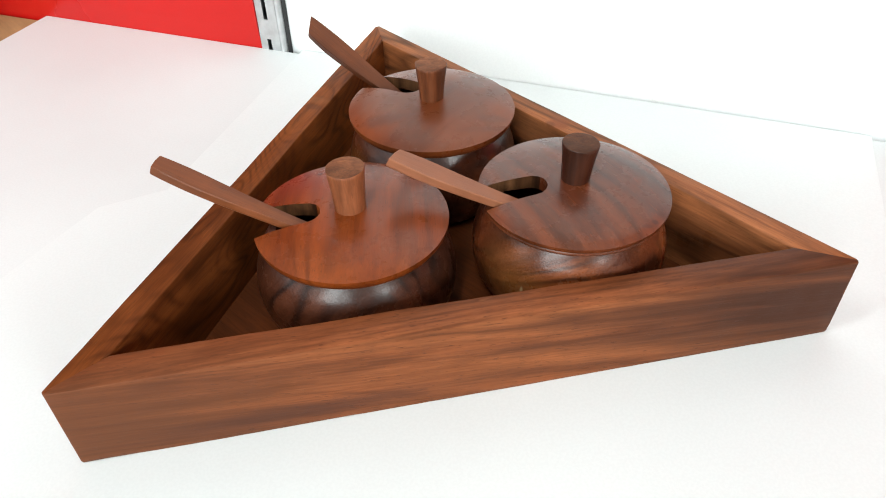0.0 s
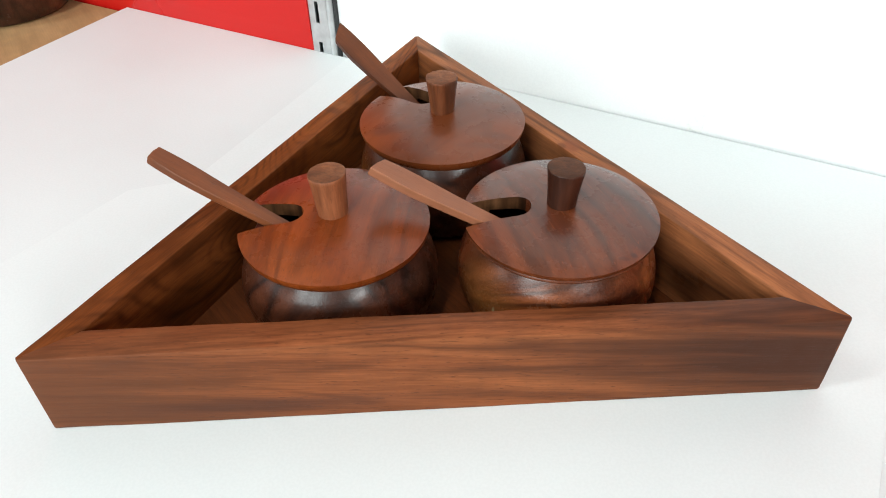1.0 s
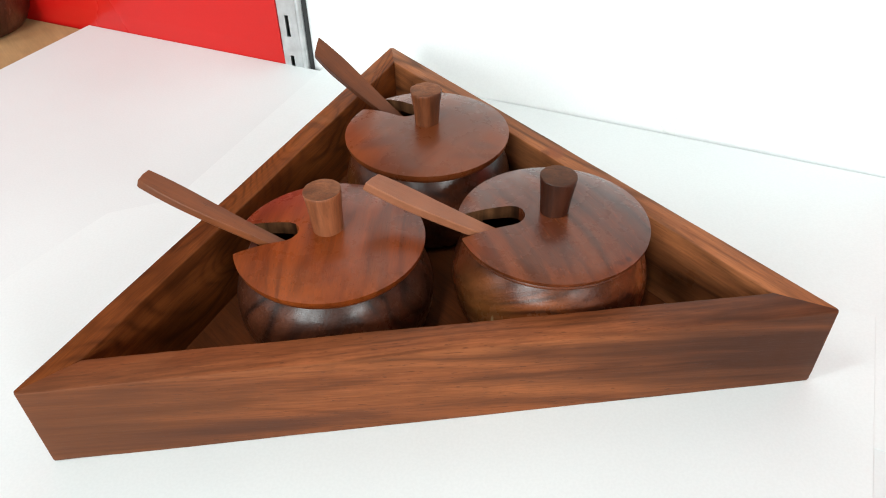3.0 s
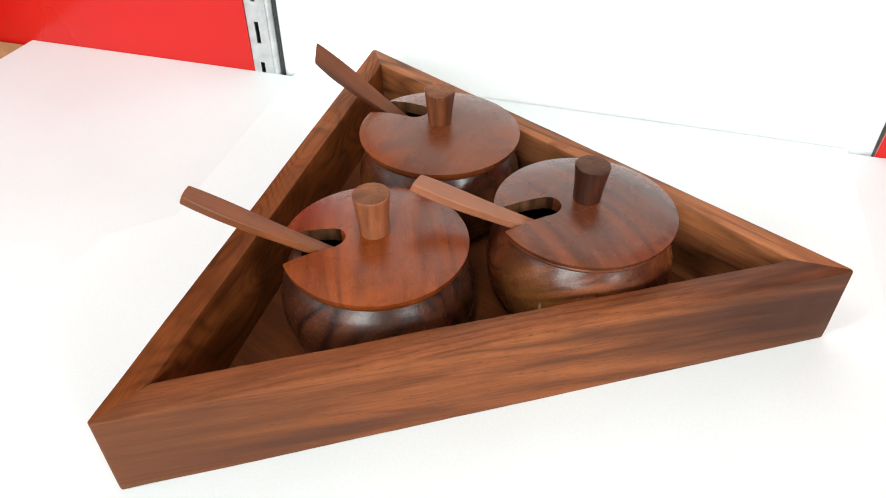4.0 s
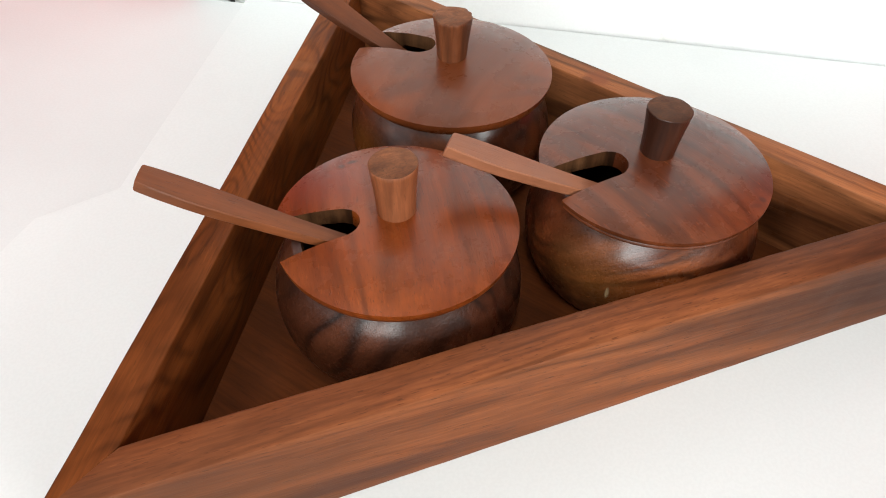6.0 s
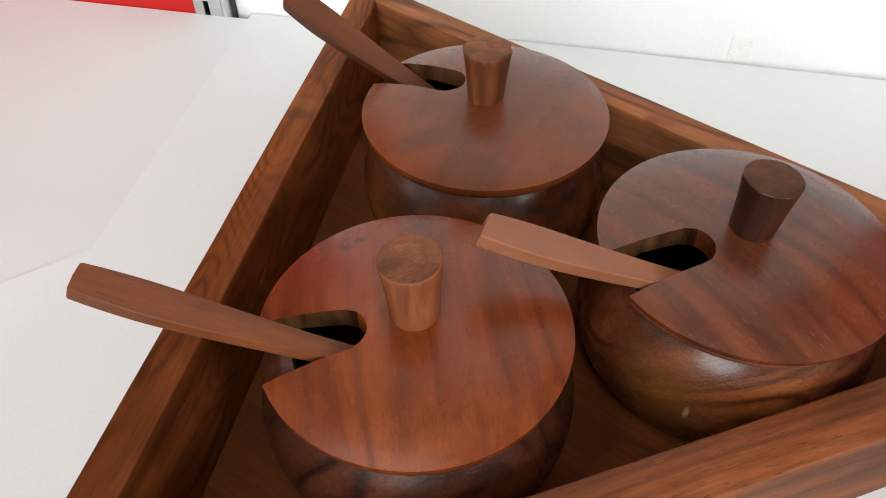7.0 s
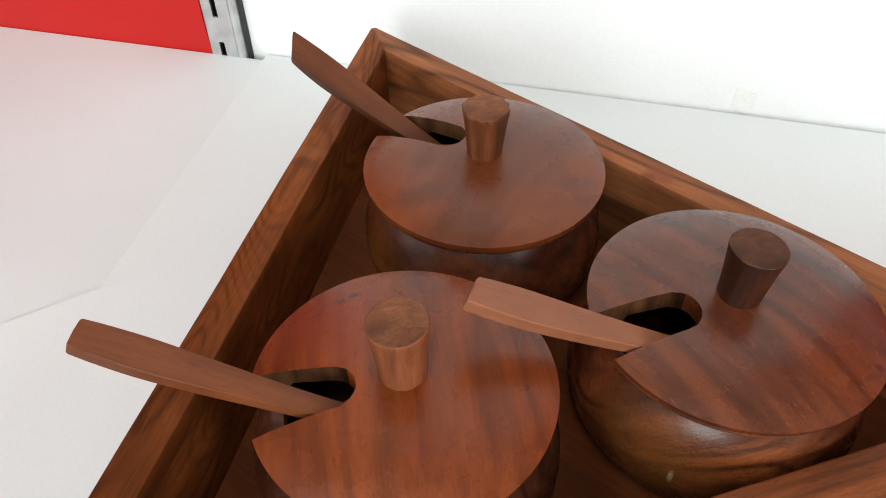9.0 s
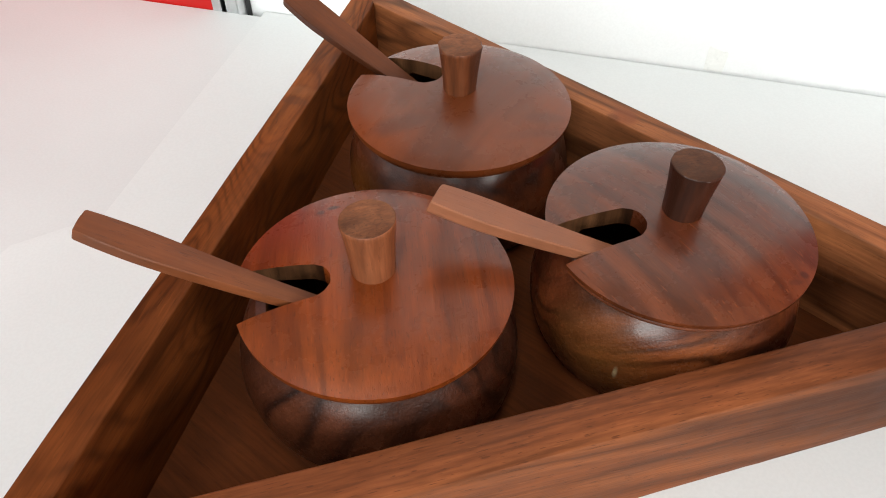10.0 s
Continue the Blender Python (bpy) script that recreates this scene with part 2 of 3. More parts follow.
ROOM_BROWN = paint("brown_wall_paint", (0.16, 0.11, 0.08), 0.7, 0.05, 2.0, bump=0.1, grain=200.0)
ROOM_FLOOR = paint("floor_tiles", (0.3, 0.28, 0.25), 0.4, 0.06, 3.0)
TAN = wood("tan_laminate", (0.3, 0.17, 0.075), (0.4, 0.24, 0.11), (0.46, 0.29, 0.14), seed=6.6, rough=0.5, coat=0.0, pores=0.1, turn=(0, 0, 30), contrast=0.35, veins=0.08, lines=0.12, fibres=0.2, rings=(6.0, 0.04))
TAPE = paint("yellowed_tape", (0.85, 0.85, 0.82), 0.3, 0.03, 300.0)


# ---------------------------------------------------------------- mesh helpers
def finish(bm, smooth=None):
    bmesh.ops.recalc_face_normals(bm, faces=bm.faces[:])
    me = bpy.data.meshes.new("mesh")
    bm.to_mesh(me)
    bm.free()
    if smooth is not None:
        me.polygons.foreach_set("use_smooth", [True] * len(me.polygons))
        me.set_sharp_from_angle(angle=radians(smooth))
    return me


def part(name, bm, material, parent=None, label="", at=None, smooth=None):
    me = bm if isinstance(bm, bpy.types.Mesh) else finish(bm, smooth)
    me.name = name
    if not me.materials:
        me.materials.append(material)
    ob = new(name, me)
    if at is not None:
        ob.matrix_basis = at
    if parent is not None:
        ob.parent = parent
    if label:
        tagged(ob, label)
    return ob


def empty(name, at, label, category, group="", kind=""):
    ob = new(name)
    ob.empty_display_size = 0.02
    ob.matrix_basis = at
    return tagged(ob, label, category, group, kind)


def box(x0, y0, z0, x1, y1, z1, bevel=0.0, segments=2):
    bm = bmesh.new()
    bmesh.ops.create_cube(bm, size=1.0)
    for v in bm.verts:
        v.co = Vector(((x0 + x1) / 2 + v.co.x * (x1 - x0), (y0 + y1) / 2 + v.co.y * (y1 - y0), (z0 + z1) / 2 + v.co.z * (z1 - z0)))
    if bevel:
        bmesh.ops.bevel(bm, geom=bm.edges[:], offset=bevel, segments=segments, profile=0.5, affect="EDGES")
    return bm


def prism(outline, z0, z1, bevel=0.0, segments=2):
    """An upright prism on a plan outline, its edges eased."""
    bm = bmesh.new()
    low = [bm.verts.new((x, y, z0)) for x, y in outline]
    high = [bm.verts.new((x, y, z1)) for x, y in outline]
    n = len(outline)
    bm.faces.new(low[::-1])
    bm.faces.new(high)
    for i in range(n):
        bm.faces.new((low[i], low[(i + 1) % n], high[(i + 1) % n], high[i]))
    if bevel:
        bmesh.ops.bevel(bm, geom=bm.edges[:], offset=bevel, segments=segments, profile=0.5, affect="EDGES")
    return bm


def curve_through(points, steps):
    """A smooth line through the given points of a profile."""
    p = [Vector(points[0])] + [Vector(q) for q in points] + [Vector(points[-1])]
    out = []
    for i in range(1, len(p) - 2):
        for k in range(steps):
            t = k / steps
            a, b, c, d = p[i - 1], p[i], p[i + 1], p[i + 2]
            out.append(0.5 * (2 * b + (c - a) * t + (2 * a - 5 * b + 4 * c - d) * t * t + (3 * b - a - 3 * c + d) * t * t * t))
    return out + [p[-2]]


def lathe(profile, count=96, wobble=None):
    """A turned solid from (radius, height) pairs that begin and end on the axis."""
    bm = bmesh.new()
    rings = []
    for r, z in profile:
        if r < 1e-6:
            rings.append([bm.verts.new((0, 0, z))])
        else:
            ring = []
            for k in range(count):
                a = 2 * math.pi * k / count
                s = wobble(a, z) if wobble else 1.0
                ring.append(bm.verts.new((r * s * math.cos(a), r * s * math.sin(a), z)))
            rings.append(ring)
    for a, b in zip(rings, rings[1:]):
        for k in range(count):
            j = (k + 1) % count
            q = (a[k % len(a)], a[j % len(a)], b[j % len(b)], b[k % len(b)])
            q = list(dict.fromkeys(q))
            if len(q) > 2:
                bm.faces.new(q)
    return bm


def cut(me, cutter):
    """The mesh me less the bmesh cutter."""
    a, b = new("work", me), new("work", finish(cutter))
    mod = a.modifiers.new("cut", "BOOLEAN")
    mod.operation, mod.solver, mod.object = "DIFFERENCE", "EXACT", b
    graph = bpy.context.evaluated_depsgraph_get()
    out = bpy.data.meshes.new_from_object(a.evaluated_get(graph))
    bpy.data.objects.remove(a)
    bpy.data.objects.remove(b)
    return out


def smooth_by(me, degrees):
    me.polygons.foreach_set("use_smooth", [True] * len(me.polygons))
    me.set_sharp_from_angle(angle=radians(degrees))
    return me


# ---------------------------------------------------------------- the room
def structure(name, bm, material, label, category, at=ROOM, smooth=None):
    ob = part(name, bm, material, None, "", at, smooth)
    return tagged(ob, label, category, kind="structure")


FLOOR_Z, TOP_Z = -0.9, 1.9
structure("floor", box(-2.6, -3.1, FLOOR_Z - 0.1, 2.6, 0.65, FLOOR_Z), ROOM_FLOOR, "pale grey tiled shop floor", "floor")
structure("ceiling", box(-2.6, -3.1, TOP_Z, 2.6, 0.65, TOP_Z + 0.1), ROOM_WHITE, "plain white plaster ceiling of the shop", "ceiling")
structure("wall_north", box(-2.4, 0.45, FLOOR_Z, 2.4, 0.55, TOP_Z), ROOM_WHITE, "white plaster wall behind the display shelving", "wall")


def wall_with_opening(name, along, fixed, thick, a0, a1, o0, o1, z0, z1, label, material):
    """A wall along u or v with one opening: its four pieces joined in one mesh."""
    bm = bmesh.new()
    for p0, p1, q0, q1 in ((a0, o0, FLOOR_Z, TOP_Z), (o1, a1, FLOOR_Z, TOP_Z), (o0, o1, FLOOR_Z, z0), (o0, o1, z1, TOP_Z)):
        b = box(p0, fixed, q0, p1, fixed + thick, q1) if along == "u" else box(fixed, p0, q0, fixed + thick, p1, q1)
        me = finish(b)
        bm.from_mesh(me)
        bpy.data.meshes.remove(me)
    return structure(name, bm, material, label, "wall")


wall_with_opening("wall_west", "v", -2.5, 0.1, -3.0, 0.45, -2.7, -0.9, 0.25, 1.65, "white plaster wall with a wide window opening", ROOM_WHITE)
wall_with_opening("wall_east", "v", 2.4, 0.1, -3.0, 0.45, -1.87, -1.13, 0.83, 1.47, "brown-painted wall with a narrow window opening", ROOM_BROWN)
wall_with_opening("wall_south", "u", -3.0, 0.1, -2.4, 2.4, -0.75, 0.75, 0.2, 1.7, "white plaster wall with the shopfront opening", ROOM_WHITE)

# display shelving: shelf board, back panels, slotted upright
structure("shelf", box(-0.283, -0.15, -0.02, 0.9, 0.3020, 0.0, 0.0008), WHITE, "glossy white laminate display shelf board", "shelf")
structure("wall_panel", box(-0.0838, 0.3074, -0.08, 0.2843, 0.3194, 0.62, 0.0006), WALL_WHITE, "smooth white back panel of the display shelving", "wall panel")


def red_panel(u0, u1, label):
    """Enamelled sheet with a hem that turns back at its foot."""
    bm = bmesh.new()
    line = [(0.3004, 0.62), (0.3004, 0.0145), (0.3006, 0.0130), (0.3026, -0.004), (0.3026, -0.03), (0.3046, -0.03), (0.3046, -0.004), (0.3026, 0.0130), (0.3021, 0.0145), (0.3021, 0.62)]
    ends = [[bm.verts.new((u, v, z)) for v, z in line] for u in (u0, u1)]
    n = len(line)
    for i in range(n):
        j = (i + 1) % n
        bm.faces.new((ends[0][i], ends[0][j], ends[1][j], ends[1][i]))
    bm.faces.new(ends[0][::-1])
    bm.faces.new(ends[1])
    return structure("wall_panel", bm, RED, label, "wall panel", smooth=60)


red_panel(-0.95, -0.1033, "glossy red enamelled back panel beside a slotted upright")
red_panel(0.2845, 0.95, "glossy red enamelled back panel beside the white panel")


def slotted_upright(u0, u1, v, z0, z1):
    """A folded steel channel whose face is pierced by a row of upright slots."""
    thing = empty("slotted_upright", ROOM @ pose((u0 + u1) / 2, v, 0), "grey galvanised steel shelving upright pierced with slots", "shelving upright")
    w, k = (u1 - u0) / 2, 0.0012
    bm = bmesh.new()
    tops = [0.0073 + 0.0280 * i for i in range(-2, 22)]
    su0, su1, sh = -0.0043, -0.0014, 0.0147
    zs = [z0] + [q for t in tops for q in (t - sh, t)] + [z1]

    def plate(x0, a0, x1, a1):
        me = finish(box(x0, 0, a0, x1, k, a1))
        bm.from_mesh(me)
        bpy.data.meshes.remove(me)
    edge = w - 0.0044
    plate(-w, z0, su0, z1)
    plate(su1, z0, edge, z1)
    for i in range(0, len(zs) - 1, 2):
        plate(su0, zs[i], su1, zs[i + 1])
    bmesh.ops.remove_doubles(bm, verts=bm.verts[:], dist=1e-6)
    part("face_plate", bm, STEEL, thing)
    # the outer corner is rolled: a soft round beside the flat face
    bm = bmesh.new()
    arc = [(edge + 0.0001, 0.0)] + [(edge + 0.0009 + 0.0034 * math.sin(q), -0.0007 + 0.0034 * (1 - math.cos(q))) for q in (radians(a) for a in range(0, 91, 10))]
    arc += [(w - 0.0002, 0.022), (w - 0.0012, 0.022), (w - 0.0012, 0.0035), (edge + 0.0001, 0.0011)]
    ends = [[bm.verts.new((x, y, z)) for x, y in arc] for z in (z0, z1)]
    for i in range(len(arc)):
        q = (i + 1) % len(arc)
        bm.faces.new((ends[0][i], ends[0][q], ends[1][q], ends[1][i]))
    bm.faces.new(ends[0][::-1])
    bm.faces.new(ends[1])
    part("rolled_edge", bm, STEEL, thing, smooth=40)
    part("side_flange", box(-w, k, z0, -w + k, 0.022, z1, 0.0003), STEEL, thing)
    # the shade inside the hollow channel is put in as a near-black plate
    part("hollow_shade_plate", box(-w + k, 0.018, z0, w - k, 0.019, z1), SLOT, thing, "near-black plate standing in for the shade inside the hollow upright")
    # near-black strip between the rolled edge and the white panel
    part("edge_strip", box(w, 0.0015, z0, w + 0.0009, 0.0058, z1, 0.0003), SLOT, thing, "thin near-black strip along the upright's outer edge")
    return thing


slotted_upright(-0.1030, -0.0842, 0.3014, -0.06, 0.62)


# white cards laid over the shelf
def card(outline, z0, z1, label):
    pts = [tuple((uv(u, v)).xy) for u, v in outline]
    bm = prism(pts, z0, z1, 0.00012, 1)
    ob = part("card_sheet", bm, CARD)
    return tagged(ob, label, "card sheet")


card([(-0.066, 0.12), (0.27, 0.12), (0.27, 0.3052), (0.15, 0.3062), (0.05, 0.3068), (-0.0755, 0.3066)], 0.0001, 0.0004, "thin white card lying on the shelf against the back panel")
card([(-0.12, -0.135), (0.2600, -0.135), (0.2640, 0.1912), (-0.02, 0.1885), (-0.09, 0.12)], 0.0004, 0.0010, "thin white card under the wooden tray")

# tape tag on the back panel
def tape_tag(u, v, wide, high):
    """A torn piece of clear tape lying flat on the panel."""
    top = [(wide, high * 0.80), (wide * 0.9, high * 0.86), (wide * 0.72, high * 0.84), (wide * 0.5, high * 0.9), (wide * 0.2, high * 0.94), (wide * 0.06, high), (0.0, high * 0.93)]
    outline = [(0.0, 0.0008), (wide * 0.95, 0.0008)] + top
    bm = prism(outline, 0.0, 0.0002, 0.00005, 1)
    bmesh.ops.transform(bm, matrix=Matrix.Translation((u, v, 0)) @ Matrix.Rotation(radians(90), 4, "X"), verts=bm.verts[:])
    return tagged(part("tape_tag", bm, TAPE, None, "", ROOM), "small torn square of yellowed tape on the white panel", "tape")


tape_tag(0.1508, 0.3073, 0.0092, 0.0136)

# neighbouring table with a dark bowl
structure("side_table_top", box(-0.95, -0.15, -0.03, -0.2845, 0.3005, -0.004, 0.001), TAN, "tan wood-look table top next to the white shelf", "table top")
BOWL = wood("dark_bowl_wood", (0.03, 0.01, 0.006), (0.07, 0.022, 0.012), (0.12, 0.04, 0.02), seed=8.1, rough=0.3, coat=0.4, turn=(0, 90, 0))
bowl_profile = curve_through([(0.0, 0.0), (0.038, 0.0), (0.046, 0.004), (0.053, 0.02), (0.056, 0.04), (0.054, 0.056), (0.05, 0.06), (0.047, 0.057), (0.05, 0.04), (0.046, 0.02), (0.03, 0.01), (0.0, 0.009)], 4)
bowl = part("wooden_bowl", lathe([(max(p.x, 0.0), p.y) for p in bowl_profile], 64), BOWL, None, "", Matrix.Translation(uv(-0.378, 0.268, -0.004)), 50)
tagged(bowl, "dark glossy turned wooden bowl on the tan table", "bowl")


# ---------------------------------------------------------------- the triangular tray
HIGH, GROUND = 0.0367, 0.0010
CORNERS = [Vector((-0.0017, -0.0011)), Vector((0.2814, -0.0005)), Vector((0.1369, 0.2447))]
WIDTHS = [0.0128, 0.0108, 0.0108]
tray = empty("triangular_tray", pose(0, 0, GROUND), "triangular rosewood tray with mitred sides holding three jars", "tray")


def inward(i):
    d = (CORNERS[(i + 1) % 3] - CORNERS[i]).normalized()
    return Vector((-d.y, d.x))


def inner_corner(i, more=0.0):
    """Where the inner faces of the two boards that meet at corner i cross."""
    a, b = inward((i + 2) % 3), inward(i)
    p, q = WIDTHS[(i + 2) % 3] + more, WIDTHS[i] + more
    det = a.x * b.y - a.y * b.x
    return CORNERS[i] + Vector(((p * b.y - q * a.y) / det, (q * a.x - p * b.x) / det))


def side_board(i, material):
    """One mitred side, its outer face along local y = 0; x runs along the grain. It is a little thicker at its foot."""
    a, b = CORNERS[i], CORNERS[(i + 1) % 3]
    turn = math.atan2(b.y - a.y, b.x - a.x)
    back = Matrix.Rotation(-turn, 2)
    long = (b - a).length
    nose = 0.0020

    def ring(more):
        p, q = back @ (inner_corner(i, more) - a), back @ (inner_corner((i + 1) % 3, more) - a)
        return [(nose, 0.0), (long - nose, 0.0), (long - nose * 0.5, nose * 0.87), (q.x, q.y), (p.x, p.y), (nose * 0.5, nose * 0.87)]
    bm = prism(ring(0.0), 0.0, HIGH)
    wide = ring(0.0022)
    bm.verts.ensure_lookup_table()
    for k in range(6):
        bm.verts[k].co.xy = wide[k]
    bmesh.ops.bevel(bm, geom=bm.edges[:], offset=0.0006, segments=3, profile=0.5, affect="EDGES")
    # long edges wander a little, as planed by hand
    bmesh.ops.subdivide_edges(bm, edges=[e for e in bm.edges if e.calc_length() > 0.1], cuts=60, use_grid_fill=True)
    bmesh.ops.subdivide_edges(bm, edges=[e for e in bm.edges if abs(e.verts[0].co.z - e.verts[1].co.z) > 0.02], cuts=14, use_grid_fill=True)
    deg = math.degrees(turn)
    for v in bm.verts:
        n = noise.noise(Vector((v.co.x * 38 + deg, v.co.y * 60, v.co.z * 60)))
        if 0.004 < v.co.x < long - 0.004:
            fine = noise.noise(Vector((v.co.x * 260, deg, v.co.z * 90)))
            v.co.z += 0.00025 * n + 0.0001 * fine if v.co.z > 0.03 else 0.0005 * max(0.0, n) + 0.00012 * max(0.0, fine) if v.co.z < 0.003 else 0.0
            v.co.y += 0.0002 * noise.noise(Vector((v.co.x * 30, deg, v.co.z * 50))) + 0.00008 * fine
        elif v.co.y < 0.004:
            # the lower corners are rubbed round, and the end grain is nicked
            end = min(v.co.x, long - v.co.x)
            if v.co.z < 0.004:
                v.co.z += 0.0014 * (1 - end / 0.004) ** 2
            nick = max(0.0, noise.noise(Vector((deg, round(v.co.x / long) * 7.3, v.co.z * 210))) - 0.15)
            v.co.x += 0.0016 * nick if v.co.x < long / 2 else -0.0016 * nick
    return part("side_board", bm, material, tray, at=pose(a.x, a.y, 0, 0, 0, deg), smooth=18)


side_board(0, BOARD_FRONT)
side_board(1, BOARD_RIGHT)
side_board(2, BOARD_LEFT)
base_outline = [tuple(inner_corner(i, 0.0020)) for i in range(3)]
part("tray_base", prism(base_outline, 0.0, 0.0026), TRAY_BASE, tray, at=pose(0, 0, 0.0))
TRAY_FLOOR = GROUND + 0.0026


def fleck(x, y, z, size, turn, material, name, label, flat=0.25):
    """A tiny uneven blob of filler or splintered wood on a board's face."""
    bm = bmesh.new()
    bmesh.ops.create_icosphere(bm, subdivisions=2, radius=1.0)
    for v in bm.verts:
        k = 1 + 0.45 * noise.noise(v.co * 1.7 + Vector((x * 900, z * 900, 0)))
        v.co = Vector((v.co.x * size[0] * k, v.co.y * size[1] * flat, v.co.z * size[2] * k))
    return part(name, bm, material, tray, label, at=pose(x, y, z, 0, turn, 0), smooth=60)


PALE = paint("pale_filler", (0.42, 0.25, 0.17), 0.6, 0.2, 900.0, bump=0.3)
fleck(0.1157, 0.0, 0.0028, (0.0011, 0.0008, 0.0007), 20, PALE, "filler_spot", "pale speck of filler on the lower edge")
fleck(0.1142, 0.0, 0.0021, (0.0005, 0.0006, 0.0004), 0, PALE, "filler_spot", "pale speck of filler on the lower edge")
fleck(0.0600, -0.0001, 0.0270, (0.0018, 0.0004, 0.00018), 6, PALE, "scratch", "fine pale scratch on the board", 0.4)
fleck(0.2296, -0.0001, 0.0310, (0.0007, 0.0004, 0.00018), 40, PALE, "scratch", "short pale nick on the dark end of the board", 0.4)

# ---------------------------------------------------------------- jars
def notch_cutter(cx, cy, half, low, high):
    """A slot with a round inner end at (cx, cy); its two flanks run out through the rim at the headings low and high."""
    a, b = radians(low), radians(high)
    centre = Vector((cx, cy))
    start, stop = a + math.pi / 2, b - math.pi / 2 + 2 * math.pi
    pts = []
    for k in range(25):
        q = start + (stop - start) * k / 24
        worn = 0.00022 * noise.noise(Vector((cx * 4000, k * 0.45, 3.1)))
        pts.append(centre + (half + worn) * Vector((math.cos(q), math.sin(q))))
    pts.append(pts[-1] + 0.05 * Vector((math.cos(b), math.sin(b))))
    pts.append(pts[0] + 0.05 * Vector((math.cos(a), math.sin(a))))
    return prism([tuple(p) for p in pts], -0.02, 0.03)


def spice_jar(x, y, radius, z, top, notch, body_wood, lid_wood, knob_wood, label, facets=0.0, lean=(0, 0), foot=0.0050, beaded=False):
    """A round jar; its lid of that radius lies z above the jar's foot, and its knob ends at top."""
    thing = empty("spice_jar", pose(x, y, TRAY_FLOOR), label, "jar", "spice jars in the tray")
    k = (z - 0.0016) / 0.0370
    outer = curve_through([(0.0305, 0.0), (0.034, 0.0022), (0.0376, 0.009), (0.0390, 0.0165), (0.0383, 0.0235), (0.0358, 0.0300), (0.0332, 0.0345), (0.0322, 0.0362)], 6)
    inner = curve_through([(0.0284, 0.0360), (0.0288, 0.030), (0.0325, 0.0180), (0.030, 0.0085), (0.020, 0.0055), (0.0, 0.005)], 5)
    prof = [(0.0, 0.0), (0.020, 0.0)] + [(p.x, p.y) for p in outer] + [(0.0316, 0.0368), (0.0290, 0.0368)] + [(max(p.x, 0.0), p.y) for p in inner]
    me = finish(lathe([(r, h * k) for r, h in prof], 112), 40)
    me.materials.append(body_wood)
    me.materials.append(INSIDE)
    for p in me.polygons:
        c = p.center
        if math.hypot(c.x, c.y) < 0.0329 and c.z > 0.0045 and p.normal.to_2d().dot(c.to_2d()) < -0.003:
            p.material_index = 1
    part("body", me, body_wood, thing)
    # lid: slightly domed disc with a soft lip, notched for the spoon
    q = radius / 0.0361
    dome = curve_through([(0.0361, z + 0.0025), (0.0310, z + 0.0042), (0.0220, z + 0.0062), (0.0110, z + 0.0073), (0.0, z + 0.0076)], 5)
    edge = [(0.0336, z - 0.0018), (0.0344, z - 0.0018), (0.0348, z - 0.0014)]
    edge += [(0.0353, z - 0.0006), (0.0352, z + 0.0000), (0.0350, z + 0.0003), (0.0356, z + 0.0006)] if beaded else [(0.0356, z - 0.0001)]
    edge += [(0.0360, z + 0.0012)]
    rim = [Vector(p) for p in edge] + dome
    disc = finish(lathe([(0.0, z + 0.0016), (0.018, z + 0.0012), (0.0268, z + 0.0004), (0.0278, z - 0.0012), (0.0325, z - 0.0017)] + [(max(p.x, 0.0) * q, p.y) for p in rim], 128))
    cutter = notch_cutter(*notch)
    for v in cutter.verts:
        v.co.z += z
    lid_me = smooth_by(cut(disc, cutter), 38)
    lid_me.materials.clear()
    lid_me.materials.append(lid_wood)
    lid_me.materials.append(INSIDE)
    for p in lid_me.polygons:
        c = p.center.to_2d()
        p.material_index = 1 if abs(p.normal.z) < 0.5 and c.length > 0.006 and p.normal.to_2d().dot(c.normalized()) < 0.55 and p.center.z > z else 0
    lid = part("lid", lid_me, lid_wood, thing)
    # knob: tapered plug, wider at the top
    def wobble(a, h):
        return 1 + facets * math.cos(9 * a + 2 * math.sin(3 * a)) + 0.012 * math.sin(2 * a + 5 * h)
    n = (top - z - 0.0072) / 0.0206
    f = foot
    kp = [(f, -0.0006)] + [(f + (0.0071 - f) * a - 0.00015 * math.sin(math.pi * a), 0.0202 * a) for a in (0, 0.08, 0.2, 0.35, 0.5, 0.65, 0.8, 0.92, 1)]
    prof = [(0.0, -0.001), (f - 0.0006, -0.001)] + [(x, y * n) for x, y in kp] + [(0.00695, 0.0205 * n), (0.0066, 0.02065 * n), (0.004, 0.0206 * n), (0.0, 0.0206 * n)]
    knob = smooth_by(finish(lathe(prof, 64, wobble)), 40)
    knob.materials.append(knob_wood)
    knob.materials.append(END_GRAIN[beaded])
    for p in knob.polygons:
        p.material_index = 1 if p.normal.z > 0.8 and p.center.z > 0.01 else 0
    part("knob", knob, knob_wood, lid, at=pose(0, 0, z + 0.0072, lean[0], lean[1], 0))
    return thing


